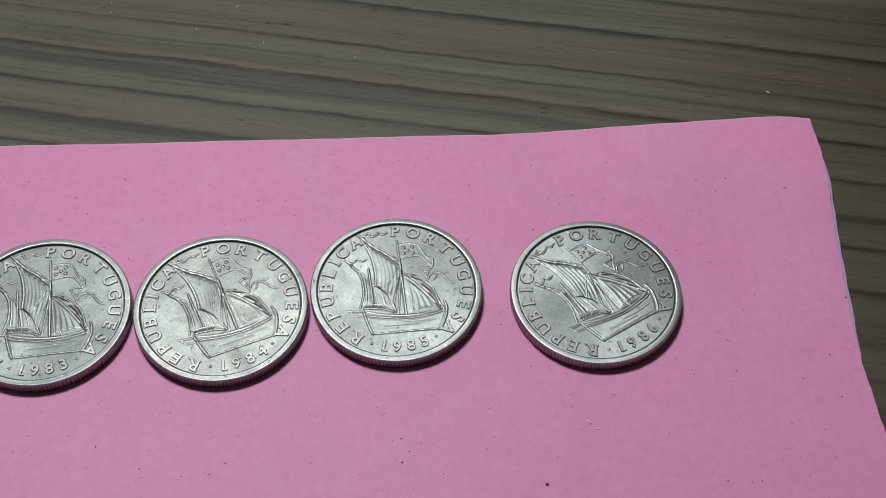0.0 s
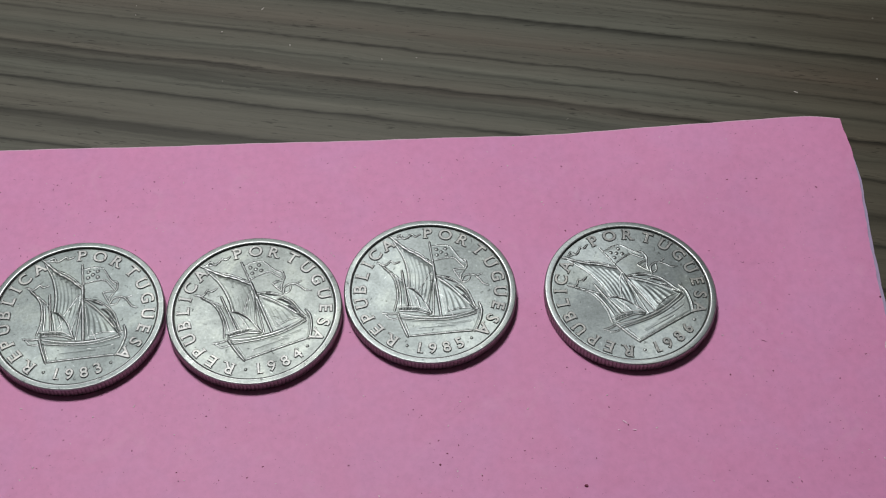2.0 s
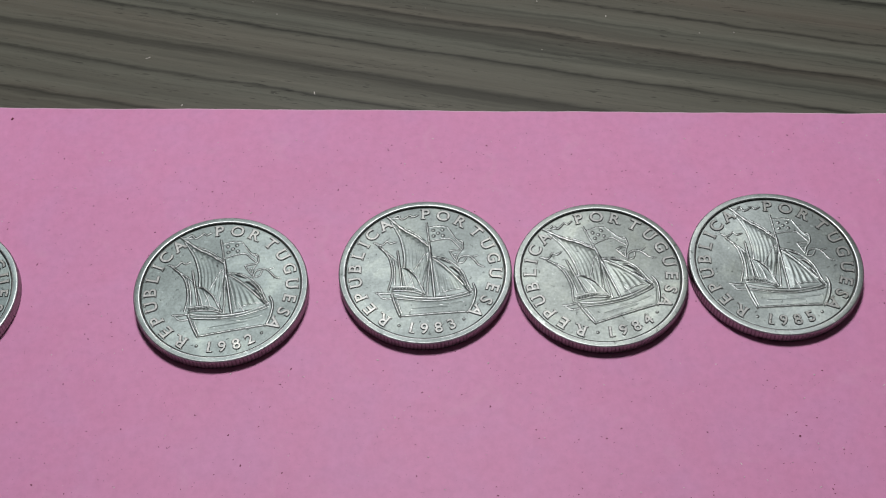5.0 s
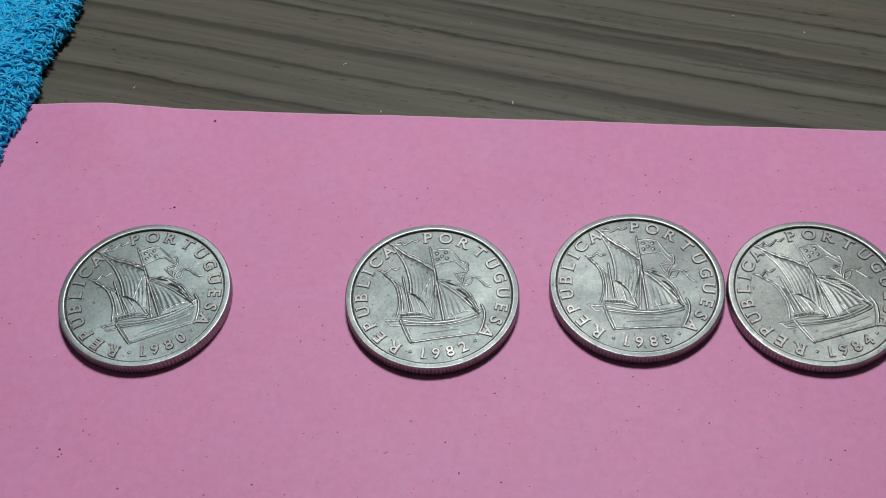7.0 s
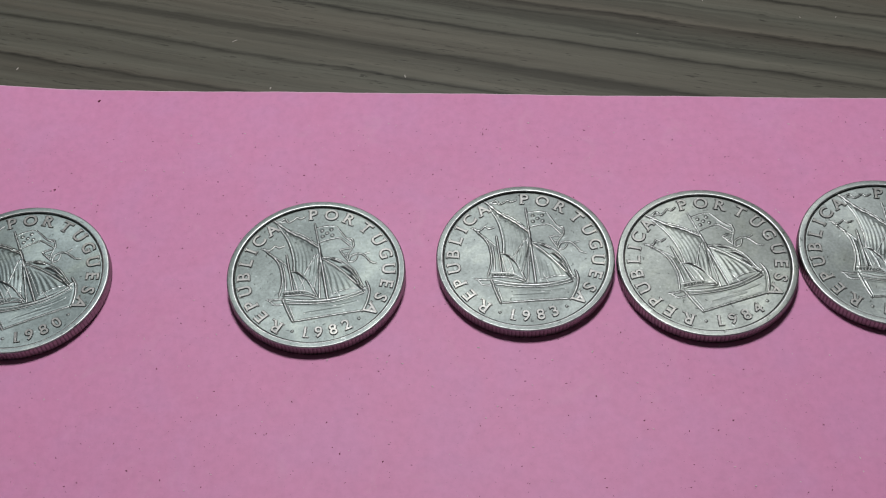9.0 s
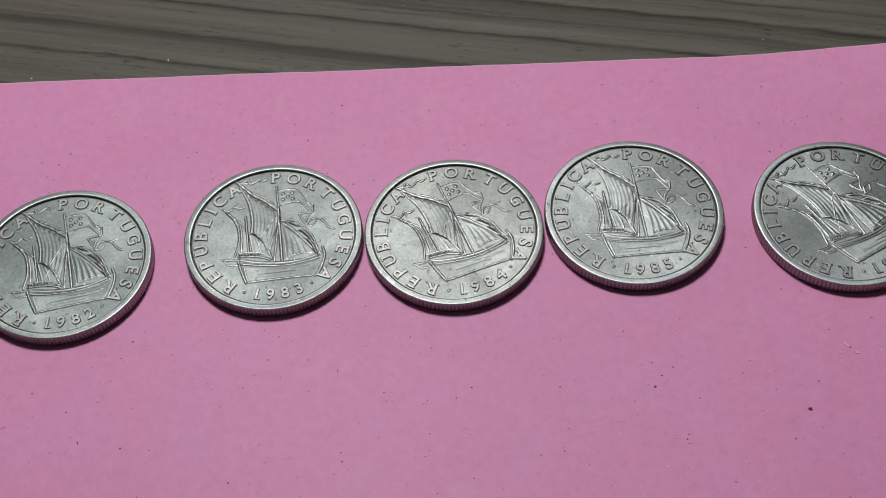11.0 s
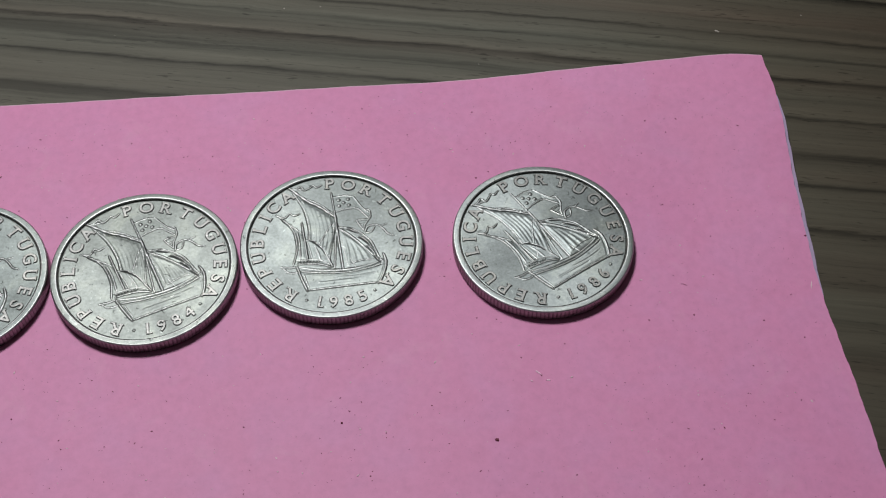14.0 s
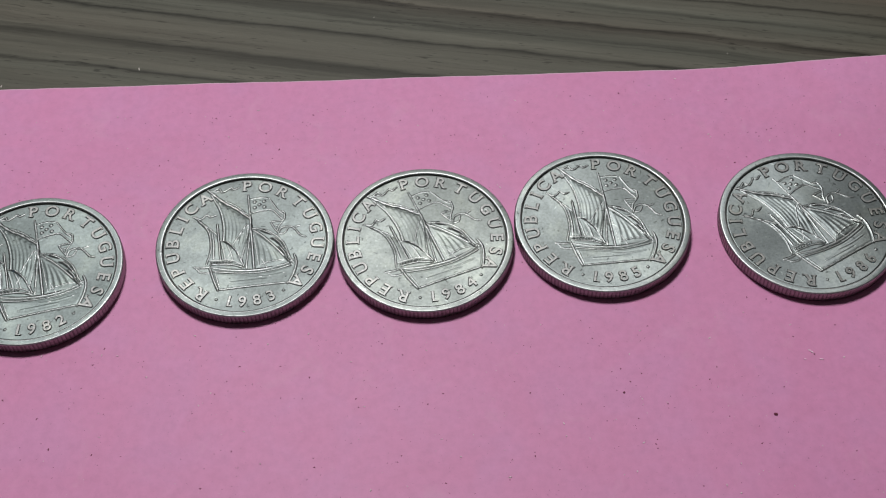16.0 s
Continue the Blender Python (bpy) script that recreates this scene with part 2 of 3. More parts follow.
# ---- the unseen room round the table, toned for what the coins mirror ----
for nm, lo, hi, mat in (
    ("floor", (-1.6, -1.4, -0.80), (1.5, 1.6, -0.75), FLOORING),
    ("ceiling", (-1.6, -1.4, 1.60), (1.5, 1.6, 1.65), PLASTER),
    ("wall_north", (-1.6, 1.6, -0.75), (1.5, 1.7, 1.60), PLASTER),
    ("wall_south", (-1.6, -1.5, -0.75), (1.5, -1.4, 1.60), DIM),
    ("wall_west", (-1.7, -1.4, -0.75), (-1.6, 1.6, 1.60), GREY),
    ("wall_east", (1.5, -1.4, -0.75), (1.6, 1.6, 1.60), GREY),
):
    tagged(new(nm, box(nm, lo, hi, mat)), kind="structure")

# ---- table ----
table = tagged(new("table"), "grey-brown wood-decor table with dark streaked grain", "table")
table.location = (-0.05, 0.05, -0.75)
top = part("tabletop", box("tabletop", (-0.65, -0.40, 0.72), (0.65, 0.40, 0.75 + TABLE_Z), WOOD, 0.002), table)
for sx in (-1, 1):
    for sy in (-1, 1):
        part("leg", box("leg", (sx * 0.58 - 0.025, sy * 0.34 - 0.025, 0), (sx * 0.58 + 0.025, sy * 0.34 + 0.025, 0.72), WOOD, 0.002), table)


# ---- paper ----
def ease(x):
    x = np.clip(x, 0, 1)
    return x * x * (3 - 2 * x)


def paper_lift(x, y):
    """How far the pink sheet stands off its flat lie, in millimetres."""
    corner = 2.8 * ease((x + 14) / 52) * ease((y - 6) / 27)
    side = 1.2 * ease((x - 20) / 18) * ease((y + 20) / 35) * (1 - ease((y - 12) / 20))
    left = 1.2 * np.exp(-((x + 160) / 10) ** 2) * ease((y - 20) / 16)
    ripple = 0.10 * np.sin(x * 0.07 + 1) * np.sin(y * 0.11) * ease((np.abs(y) - 14) / 10)
    return corner + side + left + ripple


def far_edge(x):
    return 31.75 - 0.0516 * (x + 14) + 0.2 * np.exp(-((x + 90) / 25) ** 2) - 0.8 * ease((x - 33) / 7) + 0.05 * np.sin(x * 0.21) + 0.03 * np.sin(x * 0.83 + 2)


def right_edge(y):
    return 35.9 + 0.045 * (y + 20) + 0.9 * np.exp(-((y - 18) / 10) ** 2) + 0.3 * ease((y - 14) / 10) - 0.8 * np.exp(-((y + 12) / 13) ** 2) + 0.05 * np.sin(y * 0.9) + 0.04 * np.sin(y * 2.3 + 1)


def sheet(name, mat, left, near, nx, ny, grow, z0, lift, thick):
    u, v = np.meshgrid(np.linspace(0, 1, nx), np.append(np.linspace(0, 0.9993, ny - 1), 1.0))
    u = u ** 0.9
    x = left + (40 - left) * u
    y = near + (far_edge(x) - near) * v
    span = right_edge(y) + grow * (1.35 * ease((27 - y) / 9) * (1 - ease((-6 - y) / 14)) - 0.3 + 0.06 * np.sin(y * 1.3)) - left
    x = left + span * u
    y = near + (far_edge(x) - near) * v
    z = z0 + paper_lift(x, y) * lift
    n = nx * ny
    up = np.stack([x, y, z], -1).reshape(-1, 3) * MM
    low = up - [0, 0, thick * MM]
    faces = []
    for j in range(ny - 1):
        for i in range(nx - 1):
            a = j * nx + i
            faces.append((a, a + 1, a + nx + 1, a + nx))
            faces.append((n + a, n + a + nx, n + a + nx + 1, n + a + 1))
    ring = [i for i in range(nx)] + [j * nx + nx - 1 for j in range(1, ny)] + [(ny - 1) * nx + i for i in range(nx - 2, -1, -1)] + [j * nx for j in range(ny - 2, 0, -1)]
    top = len(faces)
    # the cut edge has corners of its own, so that it stays crisp
    verts = np.concatenate([up, low, up[ring], low[ring]]).tolist()
    m = len(ring)
    for k in range(m):
        a, b = 2 * n + k, 2 * n + (k + 1) % m
        faces.append((a, m + a, m + b, b))
    me = mesh_from(name, verts, faces, mat)
    me.materials.append(CUT)
    for f in me.polygons[top:]:
        f.material_index, f.use_smooth = 1, False
    # the outermost strip along the far edge takes the pale cut-edge colour
    for i in range(nx - 1):
        me.polygons[2 * ((ny - 2) * (nx - 1) + i)].material_index = 1
    return me


tagged(new("pink_sheet", sheet("pink_sheet", PINK, -235, -120, 220, 140, 0.0, 0.0, 1.0, 0.12)),
       "pink paper sheet with a curled corner and fine dark specks", "paper")
tagged(new("white_sheet", sheet("white_sheet", WHITE, -230, -118, 120, 80, 0.62, -0.40, 0.8, 0.12)),
       "pale lilac-white paper sheet lying under the pink one", "paper")

# ---- coins ----
COIN_R, COIN_H, FIELD = 12.25, 1.90, 1.60


def coin_body():
    seg = 432
    profile = [(0.0, 0.0, 0), (11.9, 0.0, 0), (12.13, 0.10, 0), (12.2, 0.25, 1), (12.2, 0.28, 1), (12.2, 1.62, 1), (12.2, 1.66, 1), (12.2, 1.74, 0), (12.14, 1.84, 0), (12.05, 1.885, 0), (11.98, 1.90, 0), (11.5, 1.90, 0),
               (11.38, 1.895, 0), (11.32, 1.85, 0), (11.29, 1.70, 0), (11.27, 1.54, 0), (11.25, 1.52, 0), (11.17, 1.52, 0), (11.15, 1.54, 0), (11.12, 1.59, 0), (11.09, FIELD, 0), (11.0, FIELD, 0), (10.5, FIELD, 0), (5.0, FIELD, 0), (0.0, FIELD, 0)]
    verts, faces, rings = [], [], []
    for r, z, reed in profile:
        if r == 0:
            rings.append([len(verts)])
            verts.append((0, 0, z * MM))
            continue
        ring = []
        for k in range(seg):
            a = 2 * math.pi * k / seg
            rr = r + (0.045 if reed and k % 3 else -0.06 if reed else 0)
            ring.append(len(verts))
            verts.append((rr * math.cos(a) * MM, rr * math.sin(a) * MM, z * MM))
        rings.append(ring)
    for p, q in zip(rings, rings[1:]):
        for k in range(seg):
            n = (k + 1) % seg
            if len(p) == 1:
                faces.append((p[0], q[n], q[k]))
            elif len(q) == 1:
                faces.append((p[k], p[n], q[0]))
            else:
                faces.append((p[k], p[n], q[n], q[k]))
    me = mesh_from("body", verts, faces, METAL)
    me.materials.append(GRIME)
    me.materials.append(REEDED)
    me.materials.append(RUBBED_GLINT)
    me.materials.append(REED_SHADE)
    for f in me.polygons:
        r = f.center.to_2d().length / MM
        if 11.12 < r < 11.28 and f.center.z > 1.4 * MM:
            f.material_index = 1
        elif r > 12.1 and 0.1 * MM < f.center.z < 1.72 * MM:
            # one flank of every reed is coloured darker, shade painted in for contrast
            f.material_index = 4 if int((math.atan2(f.center.y, f.center.x) % (2 * math.pi)) / (2 * math.pi) * 432) % 3 == 2 else 2
        # the rim's bright edge lines are put into the colour too
        elif r > 11.95 or 11.3 < r < 11.48:
            f.material_index = 3
    return me


def spline(points, steps=8):
    p = [Vector((*q, 0)) for q in points]
    if len(p) == 2:
        return np.array([q[:2] for q in p])
    p = [p[0] * 2 - p[1]] + p + [p[-1] * 2 - p[-2]]
    out = []
    for a, b, c, d in zip(p, p[1:], p[2:], p[3:]):
        for k in range(steps):
            s = k / steps
            out.append((0.5 * (2 * b + (c - a) * s + (2 * a - 5 * b + 4 * c - d) * s * s + (3 * b - a - 3 * c + d) * s ** 3))[:2])
    out.append(p[-2][:2])
    return np.array(out)


def gap_to(line, gx, gy):
    """Distance of each grid point to a polyline, and how far along it the nearest place is."""
    best = np.full(gx.shape, 1e9)
    along = np.zeros(gx.shape)
    total = 0.0
    for a, b in zip(line, line[1:]):
        d = b - a
        length = max(float(np.hypot(*d)), 1e-6)
        s = np.clip(((gx - a[0]) * d[0] + (gy - a[1]) * d[1]) / length ** 2, 0, 1)
        dist = np.hypot(gx - a[0] - s * d[0], gy - a[1] - s * d[1])
        near = dist < best
        best = np.where(near, dist, best)
        along = np.where(near, total + s * length, along)
        total += length
    return best, along, total


def inside(poly, gx, gy):
    hit = np.zeros(gx.shape, bool)
    for a, b in zip(poly, np.roll(poly, -1, 0)):
        cross = (a[1] > gy) != (b[1] > gy)
        with np.errstate(divide="ignore", invalid="ignore"):
            hit ^= cross & (gx < (b[0] - a[0]) * (gy - a[1]) / (b[1] - a[1]) + a[0])
    return hit


def grown(mask, steps):
    for _ in range(steps):
        p = np.pad(mask, 1)
        mask = p[1:-1, 1:-1] | p[:-2, 1:-1] | p[2:, 1:-1] | p[1:-1, :-2] | p[1:-1, 2:]
    return mask


def relief(name, areas=(), ridges=(), bumps=(), cell=0.075):
    """A struck relief on the coin's field. areas: (points, height, soft edge); ridges: (points, half width, height, scallops, or -1 for a soft swell); bumps: (x, y, radius, height). Millimetres."""
    pts = [q for a in areas for q in a[0]] + [q for r in ridges for q in r[0]] + [(b[0], b[1]) for b in bumps]
    lo, hi = np.min(pts, 0) - 0.6, np.max(pts, 0) + 0.6
    nx, ny = [int((h - l) / cell) + 1 for l, h in zip(lo, hi)]
    gx, gy = np.meshgrid(lo[0] + cell * np.arange(nx), lo[1] + cell * np.arange(ny))
    h = np.zeros(gx.shape)
    for poly, height, soft in areas:
        poly = np.array(poly, float)
        edge, _, _ = gap_to(np.concatenate([poly, poly[:1]]), gx, gy)
        h = np.maximum(h, np.where(inside(poly, gx, gy), height * (0.5 * ease(edge / soft) + 0.2 * ease(edge / 0.12)), 0))
    for line, w, height, scallops in ridges:
        d, along, total = gap_to(spline(line), gx, gy)
        if scallops < 0:
            h = h + height * np.exp(-(d / w) ** 2) * (h > 0.02) * ease(np.minimum(along, total - along) / 0.6)
            continue
        ww = w * (1 - 0.45 * np.abs(np.sin(math.pi * scallops * along / total))) if scallops else w
        ww = ww * (0.55 + 0.45 * ease(np.minimum(along, total - along) / 0.5))
        h = h + (height * 0.74) * np.clip(1 - (d / (0.85 * ww)) ** 4, 0, 1) - 0.3 * height * np.clip(1 - np.abs(d - 1.6 * ww) / (0.6 * ww), 0, 1) * (h > 0.05)
    for x, y, r, height in bumps:
        h = np.maximum(h, height * np.sqrt(np.clip(1 - ((gx - x) ** 2 + (gy - y) ** 2) / r ** 2, 0, 1)) + h * 0.5)
    keep = h > 0.012
    skirt = grown(keep, 2)
    cells = skirt[:-1, :-1] & skirt[1:, :-1] & skirt[:-1, 1:] & skirt[1:, 1:]
    used = np.zeros(h.shape, bool)
    for dj in (0, 1):
        for di in (0, 1):
            used[dj:ny - 1 + dj, di:nx - 1 + di] |= cells
    index = np.full(h.shape, -1)
    index[used] = np.arange(used.sum())
    z = FIELD + np.where(keep, np.maximum(h, 0.005), 0.005)
    verts = (np.stack([gx[used], gy[used], z[used]], -1) * MM).tolist()
    jj, ii = np.nonzero(cells)
    faces = np.stack([index[jj, ii], index[jj, ii + 1], index[jj + 1, ii + 1], index[jj + 1, ii]], -1).tolist()
    me = mesh_from(name, verts, faces, METAL)
    # the hollows between the raised lines take a darker metal
    me.materials.append(DARK_METAL)
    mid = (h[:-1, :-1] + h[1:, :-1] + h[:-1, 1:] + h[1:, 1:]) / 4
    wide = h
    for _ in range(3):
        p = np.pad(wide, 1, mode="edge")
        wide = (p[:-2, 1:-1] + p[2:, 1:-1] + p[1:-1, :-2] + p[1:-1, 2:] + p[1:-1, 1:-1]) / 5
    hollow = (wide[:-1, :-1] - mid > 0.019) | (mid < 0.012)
    # and the ridges a paler one: rubbed metal with highlights put into the colour
    me.materials.append(RUBBED_GLINT)
    crest = (mid - (wide[:-1, :-1] + wide[1:, 1:]) / 2 > 0.012) & (mid > 0.03) | (mid > 0.16)
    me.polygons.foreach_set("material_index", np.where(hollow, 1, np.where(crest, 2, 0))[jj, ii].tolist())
    return me


def folds(a, b, c, d, bow, count, w, h):
    """Soft ridges that run from the line a-b to the line c-d, bowed sideways."""
    out = []
    for k in range(count):
        s = (k + 0.5) / count
        p = (a[0] + (b[0] - a[0]) * s, a[1] + (b[1] - a[1]) * s)
        q = (c[0] + (d[0] - c[0]) * s, c[1] + (d[1] - c[1]) * s)
        m = ((p[0] + q[0]) / 2 + bow[0], (p[1] + q[1]) / 2 + bow[1])
        out.append(([p, m, q], w, h, -1))
    return out


RELIEFS = [
    relief("hull", [([(-4.6, -3.9), (-1.6, -4.5), (1.9, -4.7), (4.8, -4.2), (6.8, -3.3), (6.9, -4.8), (6.2, -6.5), (5.8, -7.05), (2.5, -7.2), (-0.7, -7.4), (-3.6, -7.6), (-4.1, -5.8)], 0.10, 0.5)],
           [([(-4.6, -3.8), (-1.6, -4.45), (1.9, -4.65), (4.8, -4.15), (6.7, -3.3)], 0.22, 0.15, 0),
            ([(-4.5, -4.5), (-0.7, -5.0), (2.5, -5.0), (6.3, -4.2)], 0.16, 0.12, 0),
            ([(-3.6, -7.55), (-0.7, -7.35), (2.5, -7.15), (5.8, -7.0)], 0.13, 0.12, 0),
            ([(-4.8, -3.6), (-4.15, -5.8), (-3.5, -7.7)], 0.17, 0.16, 0),
            ([(6.7, -2.3), (7.0, -3.6), (6.8, -5.0), (6.2, -6.5), (5.7, -7.1)], 0.17, 0.16, 0),
            ([(0.6, -5.75), (3.0, -5.75), (5.4, -5.4)], 0.12, 0.04, 0), ([(-2.0, -6.45), (0.2, -6.35), (3.2, -6.2)], 0.14, 0.04, 0),
            ([(-3.95, -4.9), (-3.25, -7.5)], 0.10, 0.07, 0)]),
    relief("stern_castle", [([(-4.7, -2.7), (-2.0, -2.8), (-0.5, -3.5), (-0.1, -4.2), (-1.6, -4.3), (-4.6, -3.7)], 0.10, 0.3)],
           [([(-4.8, -2.65), (-2.0, -2.75), (-0.4, -3.6)], 0.15, 0.14, 0), ([(-4.7, -3.3), (-2.0, -3.5), (-0.2, -4.1)], 0.13, 0.12, 0)],
           [(-4.4 + 0.42 * k, -3.0 - 0.02 * k, 0.14, 0.2) for k in range(7)]),
    relief("mainsail", [([(-4.9, 8.9), (-3.1, 7.0), (-1.3, 5.7), (0.5, 4.0), (0.6, 2.5), (0.1, -1.0), (-0.4, -2.6), (-1.8, -2.2), (-2.9, 0.2), (-3.0, 2.9), (-3.6, 5.9)], 0.075, 0.5)],
           [([(-4.95, 8.9), (-3.6, 5.9), (-3.0, 2.9), (-3.0, 0.4)], 0.14, 0.12, 0), ([(0.2, 3.2), (-1.0, 1.0), (-1.7, -0.3)], 0.09, 0.07, 0)]
           + folds((-4.2, 8.0), (0.1, 4.3), (-2.8, 0.1), (-0.5, -2.5), (0.5, 0.0), 6, 0.24, 0.085)),
    relief("main_yard", [], [([(-5.4, 9.6), (-3.1, 7.25), (-1.3, 5.95), (0.55, 4.2)], 0.34, 0.24, 6), ([(-3.0, 7.55), (-1.2, 6.35), (0.5, 4.6)], 0.19, 0.15, 5)]),
    relief("foresail", [([(0.9, 2.3), (1.7, 2.1), (3.3, 1.7), (4.9, 0.1), (6.0, -2.4), (6.4, -3.9), (4.8, -4.1), (1.4, -4.4)], 0.075, 0.4),
                        ([(1.7, 2.2), (2.6, 2.05), (3.5, 1.45), (4.1, 0.8), (3.2, 1.2), (2.4, 1.6)], 0.55, 0.3), ([(3.1, 0.7), (4.2, 0.55), (5.0, -0.3), (5.6, -1.8), (4.8, -0.9), (4.0, 0.0)], 0.55, 0.3),
                        ([(4.3, -0.7), (5.1, -1.2), (5.7, -2.2), (6.0, -3.3), (5.3, -2.4), (4.7, -1.5)], 0.55, 0.3), ([(5.2, -2.2), (5.8, -2.8), (6.2, -3.6), (6.4, -4.3), (5.8, -3.6)], 0.55, 0.25)],
           [([(1.0, 2.2), (2.6, 0.8), (4.3, -1.2), (6.5, -4.2)], 0.14, 0.11, 0), ([(1.0, 2.4), (1.9, 2.25), (3.3, 1.75), (4.8, 0.35), (5.5, -0.9), (6.0, -2.5), (6.6, -3.8)], 0.16, 0.14, 5),
            ([(2.1, -3.8), (3.9, -3.3), (5.6, -3.3)], 0.11, 0.06, 0)]
           + folds((1.2, 2.0), (2.6, 0.3), (1.7, -4.2), (5.4, -3.5), (0.25, 0.1), 4, 0.22, 0.06)),
    relief("mizzen_sail", [([(-6.5, 4.3), (-5.4, 3.1), (-4.1, 1.8), (-3.6, 0.0), (-3.3, -2.5), (-5.0, -2.7), (-4.7, -0.6), (-5.1, 2.2)], 0.09, 0.5)],
           [([(-7.0, 4.8), (-5.4, 3.2), (-4.0, 1.8)], 0.22, 0.19, 4), ([(-6.6, 4.3), (-5.1, 2.3), (-4.65, -0.6), (-5.2, -3.3)], 0.13, 0.13, 0),
            ([(-4.6, 2.2), (-4.3, 0.0), (-4.3, -2.4)], 0.13, 0.08, 0), ([(-3.9, 3.6), (-3.3, -2.6)], 0.15, 0.17, 0)]),
    relief("small_sail", [([(-3.3, 0.6), (-2.1, 0.1), (-1.0, -1.6), (-0.1, -3.8), (-1.2, -3.2), (-2.6, -2.8), (-2.9, -1.4)], 0.07, 0.4), ([(-3.3, 0.7), (-2.2, 0.35), (-1.2, -0.9), (-0.5, -2.5), (-1.4, -1.3), (-2.3, -0.3)], 0.45, 0.3)],
           [([(-3.4, 0.6), (-2.1, 0.1), (-1.0, -1.7), (-0.1, -3.9)], 0.25, 0.17, 5), ([(-3.3, 0.4), (-2.9, -1.4), (-2.6, -3.0)], 0.11, 0.08, 0),
            ([(-2.5, 0.0), (-1.9, -1.6), (-1.6, -3.0)], 0.14, 0.06, 0)]),
    relief("mainmast", [], [([(0.6, 4.8), (1.3, -4.6)], 0.21, 0.26, 0), ([(0.75, 3.2), (0.2, -4.3)], 0.10, 0.13, 0), ([(0.5, 2.8), (-0.5, -3.0)], 0.09, 0.11, 0), ([(0.6, 3.2), (-0.8, -1.2)], 0.08, 0.10, 0),
                           ([(0.5, 3.1), (-2.4, -2.3)], 0.11, 0.14, 0), ([(0.55, 3.3), (-1.6, 0.4)], 0.10, 0.12, 0), ([(0.9, 2.9), (2.0, -4.3)], 0.08, 0.11, 0), ([(1.9, -1.9), (3.0, -4.4)], 0.11, 0.13, 0)]),
    relief("flag", [([(0.4, 7.5), (2.0, 7.75), (3.3, 7.5), (3.9, 6.4), (3.6, 5.45), (2.1, 5.4), (0.65, 5.05)], 0.07, 0.25), ([(3.3, 7.5), (4.1, 6.1), (5.4, 4.4), (5.25, 3.5), (3.6, 5.45)], 0.05, 0.3)],
           [([(0.3, 8.5), (0.65, 4.5)], 0.12, 0.17, 0), ([(0.4, 7.5), (2.0, 7.75), (3.3, 7.5)], 0.10, 0.12, 0), ([(0.65, 5.05), (2.1, 5.4), (3.6, 5.45), (4.4, 4.6), (5.2, 3.6)], 0.10, 0.12, 0),
            ([(3.3, 7.5), (4.0, 6.2), (4.6, 5.2), (5.4, 4.5)], 0.12, 0.14, 0), ([(4.7, 5.2), (5.3, 5.0), (5.45, 4.4), (5.25, 3.5), (4.4, 3.45), (3.5, 3.35)], 0.12, 0.14, 0),
            ([(3.5, 3.35), (3.9, 2.5), (4.4, 1.6)], 0.11, 0.13, 0), ([(4.4, 1.6), (4.6, 2.5), (5.2, 3.4)], 0.10, 0.12, 0), ([(3.9, 2.6), (4.6, 2.75)], 0.09, 0.09, 0)],
           [(1.25, 6.95, 0.26, 0.17), (2.55, 7.0, 0.26, 0.17), (1.25, 5.95, 0.26, 0.17), (2.6, 6.0, 0.26, 0.17), (1.9, 6.45, 0.26, 0.17)]),
    relief("ribbon", [], [([(4.5, 1.2), (4.9, 2.1), (5.6, 2.4), (6.3, 2.35), (7.0, 1.7), (7.6, 0.8), (8.4, 0.45)], 0.13, 0.14, 0), ([(4.5, 1.2), (5.4, 1.3), (5.9, 2.2)], 0.10, 0.12, 0), ([(6.5, 2.2), (7.0, 2.3), (7.6, 2.5)], 0.09, 0.11, 0)]),
    relief("main_pennant", [], [([(-5.5, 9.5), (-4.6, 9.4), (-3.8, 9.8), (-3.4, 9.15), (-2.7, 9.4), (-2.1, 9.85), (-1.7, 9.5), (-0.9, 9.85)], 0.14, 0.15, 0), ([(-4.8, 9.2), (-4.0, 9.3), (-3.5, 9.2)], 0.10, 0.11, 0)]),
    relief("mizzen_pennant", [], [([(-7.4, 5.0), (-6.9, 4.85), (-6.4, 4.55), (-5.9, 4.75), (-5.4, 5.25), (-4.9, 4.85), (-4.1, 5.1)], 0.13, 0.14, 0)]),
    relief("rudder", [], [([(-6.9, -3.6), (-5.8, -3.75), (-4.8, -3.7)], 0.14, 0.12, 0), ([(-6.3, -4.4), (-5.5, -4.6), (-4.7, -4.6)], 0.10, 0.10, 0), ([(-6.6, -3.8), (-6.0, -4.4)], 0.1, 0.09, 0)]),
]


GLYPHS = {}


# where each letter's strokes end in a serif: side (-1 left, 0 middle, 1 right) and top (1) or foot (-1)
SERIFS = {"R": ((-1, 1), (-1, -1), (1, -1)), "E": ((-1, 1), (-1, -1)), "P": ((-1, 1), (-1, -1)), "B": ((-1, 1), (-1, -1)), "L": ((-1, 1), (-1, -1)),
          "I": ((0, 1), (0, -1)), "U": ((-1, 1), (1, 1)), "T": ((0, -1),), "A": ((-1, -1), (1, -1)), "1": ((0, -1),)}


